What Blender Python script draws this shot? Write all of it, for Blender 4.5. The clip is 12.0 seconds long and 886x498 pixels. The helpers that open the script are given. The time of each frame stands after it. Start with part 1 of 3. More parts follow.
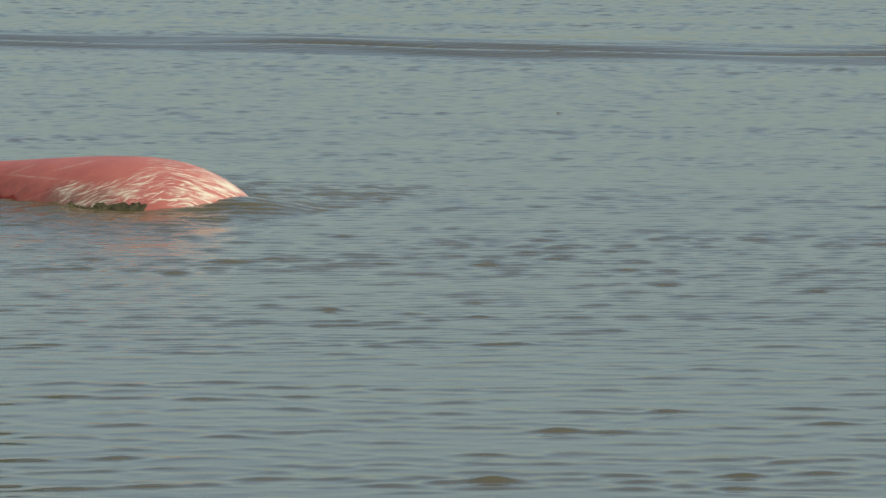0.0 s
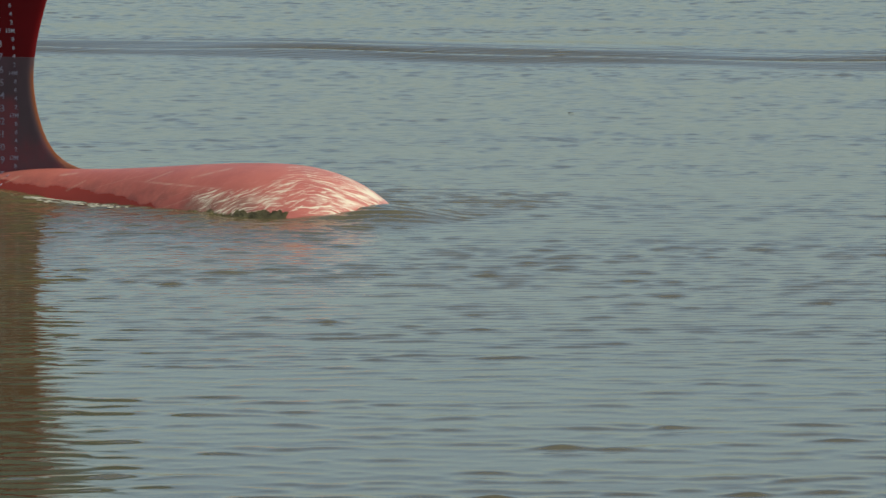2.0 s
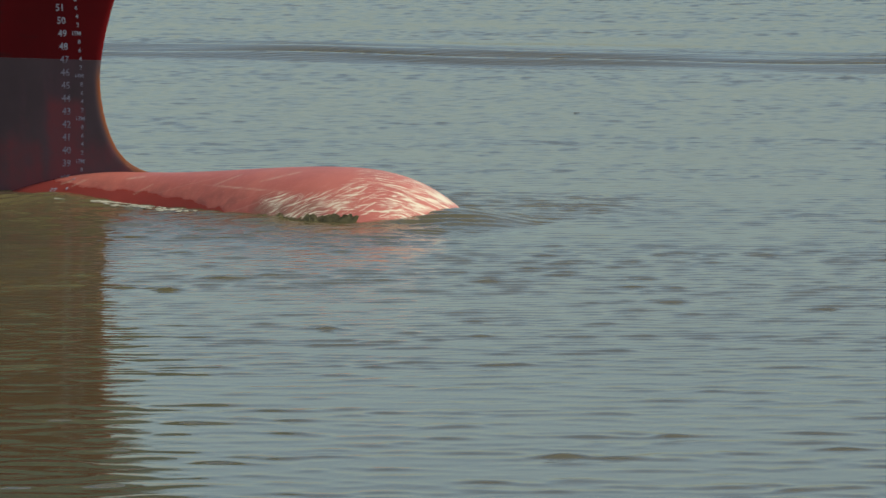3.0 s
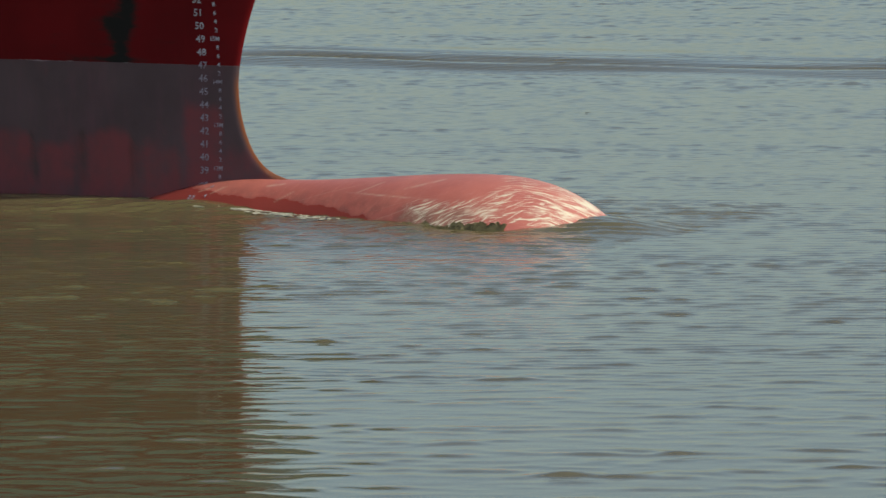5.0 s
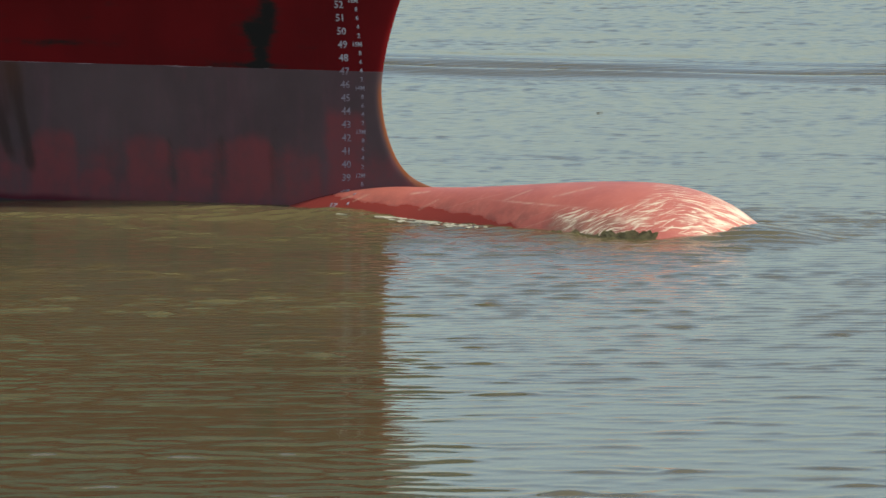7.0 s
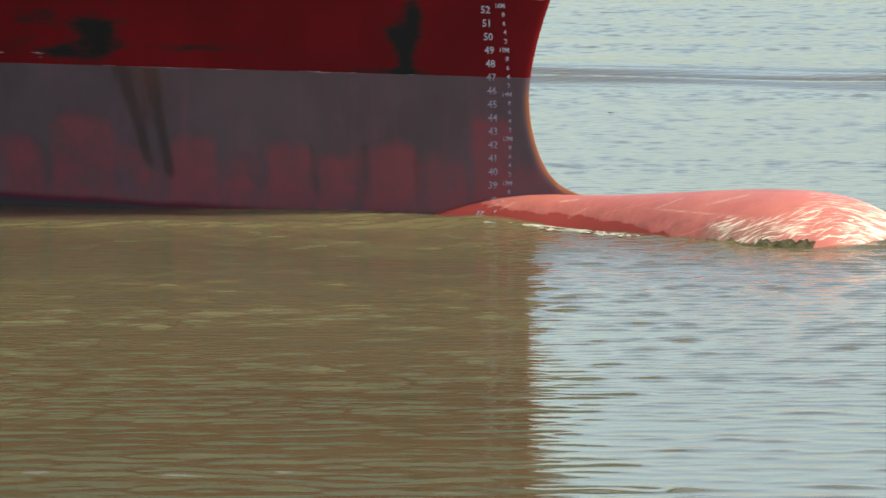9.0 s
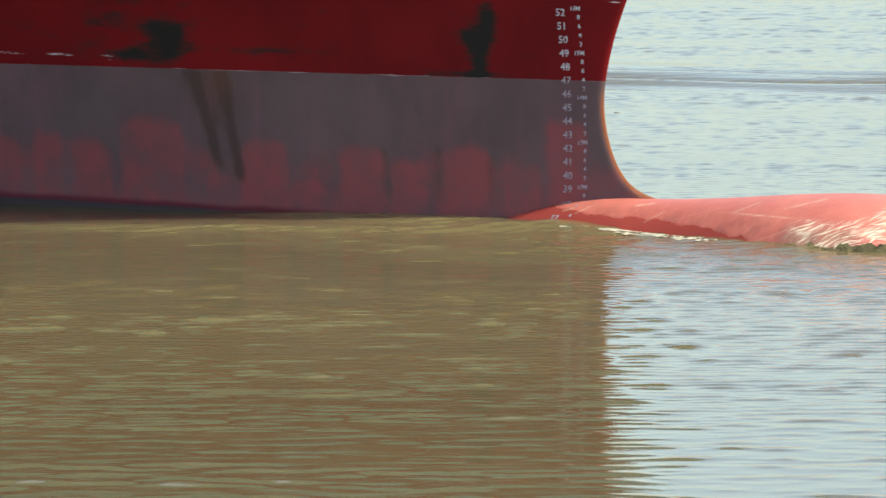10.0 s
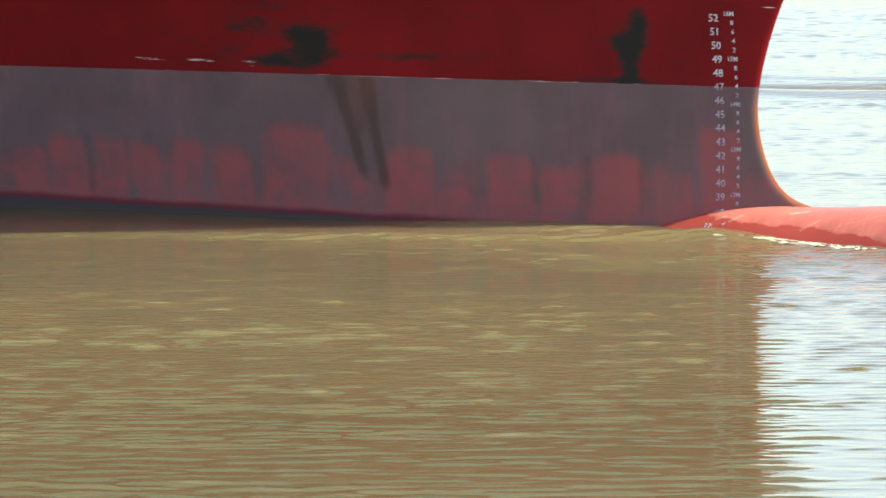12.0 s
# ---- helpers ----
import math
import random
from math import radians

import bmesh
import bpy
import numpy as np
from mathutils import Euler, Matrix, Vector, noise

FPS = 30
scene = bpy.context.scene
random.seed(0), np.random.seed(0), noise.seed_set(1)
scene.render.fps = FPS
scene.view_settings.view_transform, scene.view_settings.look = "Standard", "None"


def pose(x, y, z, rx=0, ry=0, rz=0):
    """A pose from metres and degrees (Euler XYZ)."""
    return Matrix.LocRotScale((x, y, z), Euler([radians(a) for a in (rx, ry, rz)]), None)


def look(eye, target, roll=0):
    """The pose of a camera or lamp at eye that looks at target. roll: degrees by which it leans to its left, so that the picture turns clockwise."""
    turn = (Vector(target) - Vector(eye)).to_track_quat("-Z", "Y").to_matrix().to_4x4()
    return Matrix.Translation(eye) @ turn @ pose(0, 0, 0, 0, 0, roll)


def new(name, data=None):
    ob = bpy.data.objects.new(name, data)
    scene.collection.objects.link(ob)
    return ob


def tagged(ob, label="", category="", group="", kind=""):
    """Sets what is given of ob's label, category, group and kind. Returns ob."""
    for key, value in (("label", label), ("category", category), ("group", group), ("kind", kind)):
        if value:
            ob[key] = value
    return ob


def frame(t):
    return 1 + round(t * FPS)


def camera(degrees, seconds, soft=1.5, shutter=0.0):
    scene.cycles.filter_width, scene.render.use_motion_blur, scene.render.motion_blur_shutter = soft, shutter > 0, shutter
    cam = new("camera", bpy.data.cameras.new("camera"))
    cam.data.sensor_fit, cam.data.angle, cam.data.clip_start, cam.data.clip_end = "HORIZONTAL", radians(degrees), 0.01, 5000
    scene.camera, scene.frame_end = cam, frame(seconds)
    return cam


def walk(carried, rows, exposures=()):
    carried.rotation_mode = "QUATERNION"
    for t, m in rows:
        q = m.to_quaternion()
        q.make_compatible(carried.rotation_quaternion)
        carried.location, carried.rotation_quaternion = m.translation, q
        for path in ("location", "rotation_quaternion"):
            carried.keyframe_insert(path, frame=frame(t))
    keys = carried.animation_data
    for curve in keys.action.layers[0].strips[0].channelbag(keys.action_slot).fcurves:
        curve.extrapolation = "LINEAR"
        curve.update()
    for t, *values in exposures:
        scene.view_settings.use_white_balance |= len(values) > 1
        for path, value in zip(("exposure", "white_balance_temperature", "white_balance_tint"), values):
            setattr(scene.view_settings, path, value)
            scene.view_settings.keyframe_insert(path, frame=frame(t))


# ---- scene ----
# A river seen from a high bank through a long lens; a ship's bow glides past.
cam = camera(7.475, 12.0, 1.4, 0.5)
EYE = 14.2
VIEW = look((0, 0, EYE), (0, 100, EYE - 100 * math.tan(radians(5.582))), -0.2)
walk(cam, [(0.0, VIEW), (12.0, VIEW)],
     [(0.0, -0.2, 6330, 0), (3.0, -0.2, 6330, 0), (5.0, -0.13, 6350, 0), (7.0, 0.17, 6430, 1), (9.0, 0.76, 6560, 2),
      (10.0, 1.06, 6600, 2), (11.0, 1.32, 6670, 3), (12.0, 1.56, 6740, 4)])


HEADING = 32.26          # degrees by which the ship's course turns towards the bank
COURSE = Vector((math.cos(radians(HEADING)), -math.sin(radians(HEADING)), 0))
STEM = Vector((-1.356, 154.07, 0))   # foot of the stem at 6.5 s
RUN = [(0.0, -12.66), (1.0, -10.69), (2.0, -8.76), (3.0, -6.85), (5.0, -2.94), (6.5, 0.0), (7.0, 0.98),
       (9.0, 4.92), (10.0, 6.89), (11.0, 8.855), (12.0, 10.83)]
DRIFT = 1.15             # metres a second at which the ripples run towards the bank


# ---- light ----
SUN_ELEVATION, SUN_AZIMUTH = 46.0, 111.5      # azimuth from the view's direction, to the right
world = bpy.data.worlds.new("sky")
scene.world = world
world.use_nodes = True
wn = world.node_tree
sky = wn.nodes.new("ShaderNodeTexSky")
sky.sky_type = "NISHITA"
sky.sun_disc = False
sky.sun_elevation = radians(SUN_ELEVATION)
sky.sun_rotation = radians(SUN_AZIMUTH)
sky.air_density, sky.dust_density, sky.ozone_density = 1.0, 2.3, 1.0
wn.links.new(sky.outputs[0], wn.nodes["Background"].inputs[0])
wn.nodes["Background"].inputs[1].default_value = 0.15
lamp = bpy.data.lights.new("sun", "SUN")
lamp.energy, lamp.angle, lamp.color = 3.3, radians(2.0), (1.0, 0.95, 0.87)
sun = new("sun", lamp)
e, az = radians(SUN_ELEVATION), radians(SUN_AZIMUTH)
sun.matrix_world = look((0, 0, 0), (-math.sin(az) * math.cos(e), -math.cos(az) * math.cos(e), -math.sin(e)))
sun.location = (60, 120, 80)


# ---- materials ----
def material(name, rough=0.5):
    m = bpy.data.materials.new(name)
    m.use_nodes = True
    b = m.node_tree.nodes["Principled BSDF"]
    b.inputs["Roughness"].default_value = rough
    return m, m.node_tree, b


def node(nt, kind, **sets):
    n = nt.nodes.new(kind)
    for key, value in sets.items():
        n.inputs[key.replace("_", " ")].default_value = value
    return n


def coords(nt, scale=(1, 1, 1), turn=(0, 0, 0), source="Object"):
    c = nt.nodes.new("ShaderNodeTexCoord")
    m = nt.nodes.new("ShaderNodeMapping")
    m.inputs["Scale"].default_value = scale
    m.inputs["Rotation"].default_value = [radians(a) for a in turn]
    nt.links.new(c.outputs[source], m.inputs["Vector"])
    return m.outputs[0]


def noise_tex(nt, vec, scale, detail=4.0, rough=0.55):
    n = node(nt, "ShaderNodeTexNoise", Scale=scale, Detail=detail, Roughness=rough)
    nt.links.new(vec, n.inputs["Vector"])
    return n.outputs["Fac"]


def ramp(nt, value, lo, hi):
    n = nt.nodes.new("ShaderNodeMapRange")
    n.interpolation_type = "SMOOTHSTEP"
    n.inputs["From Min"].default_value, n.inputs["From Max"].default_value = lo, hi
    nt.links.new(value, n.inputs["Value"])
    return n.outputs[0]


def sums(nt, op, a, b):
    n = nt.nodes.new("ShaderNodeMath")
    n.operation = op
    for i, v in enumerate((a, b)):
        if isinstance(v, (int, float)):
            n.inputs[i].default_value = v
        else:
            nt.links.new(v, n.inputs[i])
    return n.outputs[0]


def blend(nt, fac, a, b):
    n = nt.nodes.new("ShaderNodeMix")
    n.data_type = "RGBA"
    nt.links.new(fac, n.inputs["Factor"])
    for key, v in (("A", a), ("B", b)):
        sock = [s for s in n.inputs if s.name == key and s.type == "RGBA"][0]
        if isinstance(v, tuple):
            sock.default_value = (*v, 1)
        else:
            nt.links.new(v, sock)
    return [s for s in n.outputs if s.type == "RGBA"][0]


def attr(nt, name):
    n = nt.nodes.new("ShaderNodeAttribute")
    n.attribute_name = name
    return n


def bump(nt, bsdf, height, strength, distance):
    n = nt.nodes.new("ShaderNodeBump")
    n.inputs["Strength"].default_value, n.inputs["Distance"].default_value = strength, distance
    nt.links.new(height, n.inputs["Height"])
    nt.links.new(n.outputs[0], bsdf.inputs["Normal"])


def water_material(name, mud, ripple, rough):
    m, nt, b = material(name, rough)
    v = coords(nt, (0.4, 1.0, 1.0))
    mud_tone = noise_tex(nt, coords(nt, (0.7, 1.0, 1.0)), 0.06, 3)
    base = blend(nt, ramp(nt, mud_tone, 0.35, 0.65), mud, tuple(c * 0.88 for c in mud))
    # the mud colour is raised by half where the sheet is marked
    paler = sums(nt, "MULTIPLY", attr(nt, "mud_tone").outputs["Fac"], ramp(nt, mud_tone, 0.75, 0.3))
    nt.links.new(blend(nt, paler, base, tuple(c * 1.5 for c in mud)), b.inputs["Base Color"])
    b.inputs["IOR"].default_value = 1.33
    fine = noise_tex(nt, v, 5.0, 4, 0.6)
    ruffled = sums(nt, "ADD", 1.0, sums(nt, "MULTIPLY", attr(nt, "ruffle").outputs["Fac"], 5.0))
    bump(nt, b, sums(nt, "MULTIPLY", fine, ruffled), ripple, 0.03)
    return m


def topside_material():
    m, nt, b = material("red_topside_paint", 0.55)
    b.inputs["Specular IOR Level"].default_value = 0.08
    v = coords(nt)
    base = blend(nt, ramp(nt, noise_tex(nt, v, 0.35, 4), 0.3, 0.7), (0.185, 0.0085, 0.0105), (0.125, 0.007, 0.0085))
    streak = noise_tex(nt, coords(nt, (5, 5, 0.25)), 1.0, 4)
    base = blend(nt, sums(nt, "MULTIPLY", ramp(nt, streak, 0.5, 0.8), 0.5), base, (0.17, 0.008, 0.011))
    torn = sums(nt, "ADD", attr(nt, "soot").outputs["Fac"], sums(nt, "MULTIPLY", sums(nt, "SUBTRACT", noise_tex(nt, coords(nt, (0.5, 0.5, 1.5)), 2.2, 6, 0.66), 0.5), 2.5))
    base = blend(nt, sums(nt, "MULTIPLY", ramp(nt, torn, 0.15, 1.15), 0.95), base, (0.015, 0.02, 0.018))
    pale_mix = sums(nt, "ADD", attr(nt, "pale").outputs["Fac"], sums(nt, "MULTIPLY", sums(nt, "SUBTRACT", noise_tex(nt, coords(nt, (0.8, 0.8, 3)), 2.2, 3), 0.5), 1.6))
    base = blend(nt, ramp(nt, pale_mix, 0.5, 0.85), base, (0.75, 0.68, 0.66))
    nt.links.new(base, b.inputs["Base Color"])
    bump(nt, b, noise_tex(nt, v, 0.8, 3), 0.25, 0.05)
    return m


def boot_material():
    m, nt, b = material("worn_grey_antifouling", 0.7)
    b.inputs["Specular IOR Level"].default_value = 0.1
    v = coords(nt)
    grey = blend(nt, ramp(nt, noise_tex(nt, v, 0.5, 4), 0.3, 0.7), (0.138, 0.09, 0.092), (0.108, 0.07, 0.072))
    grey = blend(nt, sums(nt, "MULTIPLY", ramp(nt, noise_tex(nt, coords(nt, (1.2, 1.2, 0.3)), 1.0, 4), 0.45, 0.75), 0.35), grey, (0.24, 0.10, 0.12))
    worn = sums(nt, "ADD", attr(nt, "worn").outputs["Fac"], sums(nt, "MULTIPLY", sums(nt, "SUBTRACT", noise_tex(nt, coords(nt, (1.0, 1.0, 0.8)), 1.4, 4, 0.6), 0.5), 1.2))
    base = blend(nt, sums(nt, "MULTIPLY", ramp(nt, worn, 0.1, 0.85), 0.88), grey, (0.27, 0.068, 0.072))
    grime = sums(nt, "ADD", attr(nt, "soot").outputs["Fac"], sums(nt, "MULTIPLY", sums(nt, "SUBTRACT", noise_tex(nt, coords(nt, (2, 2, 0.5)), 2.0, 4), 0.5), 0.6))
    base = blend(nt, sums(nt, "MULTIPLY", ramp(nt, grime, 0.25, 0.9), 0.8), base, (0.07, 0.042, 0.036))
    pale_mix = sums(nt, "ADD", attr(nt, "pale").outputs["Fac"], sums(nt, "MULTIPLY", sums(nt, "SUBTRACT", noise_tex(nt, coords(nt, (0.5, 0.5, 3)), 2.2, 3), 0.5), 1.4))
    base = blend(nt, sums(nt, "MULTIPLY", ramp(nt, pale_mix, 0.5, 0.9), 0.7), base, (0.6, 0.45, 0.45))
    # dark band at the hull's foot, with a dark red upper edge
    low_band = sums(nt, "ADD", attr(nt, "low_band").outputs["Fac"], sums(nt, "MULTIPLY", sums(nt, "SUBTRACT", noise_tex(nt, coords(nt, (0.6, 0.6, 1.0)), 1.2, 3), 0.5), 0.16))
    base = blend(nt, ramp(nt, low_band, 0.28, 0.48), base, (0.12, 0.022, 0.032))
    base = blend(nt, ramp(nt, low_band, 0.47, 0.56), base, (0.055, 0.042, 0.046))
    # faint rust stain, and the stem's sunlit orange edge put into the colour
    rust_and_sun_rim = attr(nt, "rust_and_sun_rim").outputs["Fac"]
    base = blend(nt, rust_and_sun_rim, base, (0.24, 0.07, 0.02))
    nt.links.new(base, b.inputs["Base Color"])
    bump(nt, b, noise_tex(nt, v, 3.0, 5), 0.2, 0.02)
    return m


def bulb_material():
    m, nt, b = material("scraped_red_antifouling", 0.5)
    v = coords(nt)
    s = attr(nt, "surf").outputs["Vector"]

    def surf(scale, turn):
        q = nt.nodes.new("ShaderNodeMapping")
        q.vector_type = "POINT"
        q.inputs["Rotation"].default_value = (0, 0, radians(turn))
        q2 = nt.nodes.new("ShaderNodeMapping")
        q2.inputs["Scale"].default_value = scale
        nt.links.new(s, q.inputs["Vector"])
        nt.links.new(q.outputs[0], q2.inputs["Vector"])
        return q2.outputs[0]

    base = blend(nt, ramp(nt, noise_tex(nt, v, 0.9, 5), 0.3, 0.7), (0.50, 0.142, 0.10), (0.40, 0.10, 0.075))
    base = blend(nt, sums(nt, "MULTIPLY", ramp(nt, noise_tex(nt, surf((1.5, 5, 1), 75), 1.4, 6, 0.7), 0.5, 0.75), 0.35), base, (0.60, 0.24, 0.185))
    stain = sums(nt, "MULTIPLY", ramp(nt, noise_tex(nt, surf((1.6, 1.1, 1), 8), 1.2, 6, 0.7), 0.42, 0.62), attr(nt, "dirt").outputs["Fac"])
    base = blend(nt, sums(nt, "MULTIPLY", stain, 0.85), base, (0.25, 0.075, 0.058))
    chalk = ramp(nt, noise_tex(nt, surf((3.0, 6.0, 1), 30), 3.0, 6, 0.75), 0.56, 0.72)
    base = blend(nt, sums(nt, "MULTIPLY", chalk, 0.35), base, (0.66, 0.36, 0.29))
    wet = sums(nt, "ADD", attr(nt, "wet").outputs["Fac"], sums(nt, "MULTIPLY", sums(nt, "SUBTRACT", noise_tex(nt, v, 1.4, 5), 0.5), 1.7))
    wet = ramp(nt, wet, 0.40, 0.62)
    base = blend(nt, wet, base, (0.29, 0.048, 0.036))
    warp = node(nt, "ShaderNodeTexNoise", Scale=0.9, Detail=2.0)
    nt.links.new(s, warp.inputs["Vector"])
    bent = nt.nodes.new("ShaderNodeVectorMath")
    bent.operation = "MULTIPLY_ADD"
    nt.links.new(warp.outputs["Color"], bent.inputs[0])
    bent.inputs[1].default_value = (0.5, 0.5, 0.0)
    nt.links.new(s, bent.inputs[2])
    s = bent.outputs[0]
    lines = sums(nt, "MAXIMUM", ramp(nt, noise_tex(nt, surf((0.75, 8.5, 1), 36), 1.5, 6, 0.7), 0.52, 0.6),
                 ramp(nt, noise_tex(nt, surf((0.8, 8.0, 1), 57), 1.7, 6, 0.7), 0.55, 0.63))
    zone = sums(nt, "ADD", attr(nt, "scrape").outputs["Fac"], sums(nt, "MULTIPLY", sums(nt, "SUBTRACT", noise_tex(nt, v, 1.3, 4), 0.5), 0.9))
    patchy = ramp(nt, noise_tex(nt, surf((1.0, 2.2, 1), 45), 2.6, 4, 0.6), 0.26, 0.46)
    fac = sums(nt, "MULTIPLY", sums(nt, "MULTIPLY", lines, patchy), ramp(nt, zone, 0.3, 0.6))
    bare = sums(nt, "MULTIPLY", ramp(nt, noise_tex(nt, surf((1.2, 4.5, 1), 40), 1.3, 6, 0.68), 0.42, 0.56), ramp(nt, zone, 0.95, 1.3))
    fac = sums(nt, "MAXIMUM", fac, bare)
    thin = sums(nt, "MULTIPLY", ramp(nt, noise_tex(nt, surf((0.12, 5.0, 1), 12), 1.0, 2, 0.5), 0.66, 0.72), 0.12)
    fac = sums(nt, "MAXIMUM", fac, thin)
    fac = sums(nt, "MAXIMUM", fac, sums(nt, "MULTIPLY", attr(nt, "seam").outputs["Fac"], ramp(nt, noise_tex(nt, v, 5.0, 3), 0.3, 0.55)))
    grime = sums(nt, "ADD", attr(nt, "slime").outputs["Fac"], sums(nt, "MULTIPLY", sums(nt, "SUBTRACT", noise_tex(nt, surf((1, 2.5, 1), 30), 2.6, 4), 0.5), 1.0))
    base = blend(nt, sums(nt, "MULTIPLY", ramp(nt, grime, 0.35, 1.0), 0.6), base, (0.25, 0.135, 0.09))
    base = blend(nt, fac, base, (0.72, 0.61, 0.44))
    nt.links.new(base, b.inputs["Base Color"])
    gloss = nt.nodes.new("ShaderNodeMapRange")
    gloss.inputs["To Min"].default_value, gloss.inputs["To Max"].default_value = 0.5, 0.22
    nt.links.new(wet, gloss.inputs["Value"])
    nt.links.new(gloss.outputs[0], b.inputs["Roughness"])
    bump(nt, b, sums(nt, "ADD", noise_tex(nt, v, 2.0, 4), sums(nt, "MULTIPLY", fac, 0.2)), 0.3, 0.03)
    return m


def plain(name, color, rough, vary=0.2, scale=4.0):
    m, nt, b = material(name, rough)
    n = noise_tex(nt, coords(nt), scale, 4)
    nt.links.new(blend(nt, ramp(nt, n, 0.3, 0.7), color, tuple(c * (1 - vary) for c in color)), b.inputs["Base Color"])
    return m


def mark_material(name, fresh, old):
    m, nt, b = material(name, 0.6)
    b.inputs["Specular IOR Level"].default_value = 0.2
    worn = ramp(nt, noise_tex(nt, coords(nt), 9.0, 4, 0.65), 0.42, 0.66)
    nt.links.new(blend(nt, worn, fresh, old), b.inputs["Base Color"])
    return m


MUD = (0.115, 0.091, 0.041)
WATER = water_material("muddy_river_water", MUD, 0.13, 0.015)
TOPSIDE, BOOT, BULB = topside_material(), boot_material(), bulb_material()
MARKS = mark_material("white_mark_paint", (0.56, 0.54, 0.56), (0.36, 0.28, 0.30))
OLD_MARKS = mark_material("worn_mark_paint", (0.38, 0.33, 0.37), (0.21, 0.14, 0.17))
FOAM = plain("cream_foam", (0.52, 0.46, 0.34), 0.9, 0.4, 6)
WEED = plain("green_brown_weed", (0.40, 0.31, 0.14), 1.0, 0.6, 5.0)
UPPER = plain("grey_green_hull_paint", (0.15, 0.25, 0.27), 0.5, 0.2, 0.6)
DECK = plain("red_brown_deck_paint", (0.22, 0.08, 0.06), 0.7)
WOOD = plain("wet_driftwood", (0.06, 0.045, 0.035), 0.6)


# ---- helpers of this scene ----
def part(name, bm, mat, parent=None, label=""):
    me = bpy.data.meshes.new(name)
    bm.to_mesh(me)
    bm.free()
    me.materials.append(mat)
    ob = new(name, me)
    if parent:
        ob.parent = parent
    return tagged(ob, label)


def grid_mesh(name, xyz, mat, parent=None, smooth=True, flip=False):
    """A sheet of quads from an array rows x columns x 3."""
    r, c, _ = xyz.shape
    k = np.arange(r * c).reshape(r, c)
    q = np.stack([k[:-1, :-1], k[:-1, 1:], k[1:, 1:], k[1:, :-1]], -1).reshape(-1, 4)
    if flip:
        q = q[:, ::-1]
    me = bpy.data.meshes.new(name)
    me.vertices.add(r * c)
    me.vertices.foreach_set("co", xyz.reshape(-1).astype(np.float32))
    me.loops.add(q.size)
    me.loops.foreach_set("vertex_index", q.reshape(-1).astype(np.int32))
    me.polygons.add(len(q))
    me.polygons.foreach_set("loop_start", (np.arange(len(q)) * 4).astype(np.int32))
    me.update(calc_edges=True)
    me.polygons.foreach_set("use_smooth", np.full(len(q), smooth))
    me.materials.append(mat)
    ob = new(name, me)
    if parent:
        ob.parent = parent
    return ob


def paint(ob, name, values):
    a = ob.data.attributes.new(name, "FLOAT", "POINT")
    a.data.foreach_set("value", np.clip(values, 0, 1.5).reshape(-1).astype(np.float32))


def step(x, lo, hi):
    t = np.clip((np.asarray(x, float) - lo) / (hi - lo), 0, 1)
    return t * t * (3 - 2 * t)


def spot(a, z, ca, cz, ra, rz):
    return np.exp(-((a - ca) / ra) ** 2 - ((z - cz) / rz) ** 2)


# ---- water ----
def ripples(nx, ny, dx, dy, seed, peak=1.6, low=0.3, crest=4, run=(0.0, 1.0)):
    """Wind ripples: a random sea on an nx by ny sheet, crests mostly square to the way it runs, longest about 2 m."""
    rng = np.random.default_rng(seed)
    kx = np.fft.fftfreq(nx, dx)[None, :]
    ky = np.fft.fftfreq(ny, dy)[:, None]
    k = np.hypot(kx, ky) + 1e-9
    across = np.abs((run[0] * kx + run[1] * ky) / k) ** crest
    amp = (np.exp(-((np.log(k / peak)) / 0.5) ** 2) / k + low * np.exp(-((np.log(k / (peak * 0.31))) / 0.45) ** 2) / k) * (0.09 + across)
    field = np.fft.ifft2(np.fft.fft2(rng.standard_normal((ny, nx))) * amp).real
    slope = np.gradient(field, dy, axis=0)
    return field / slope.std()


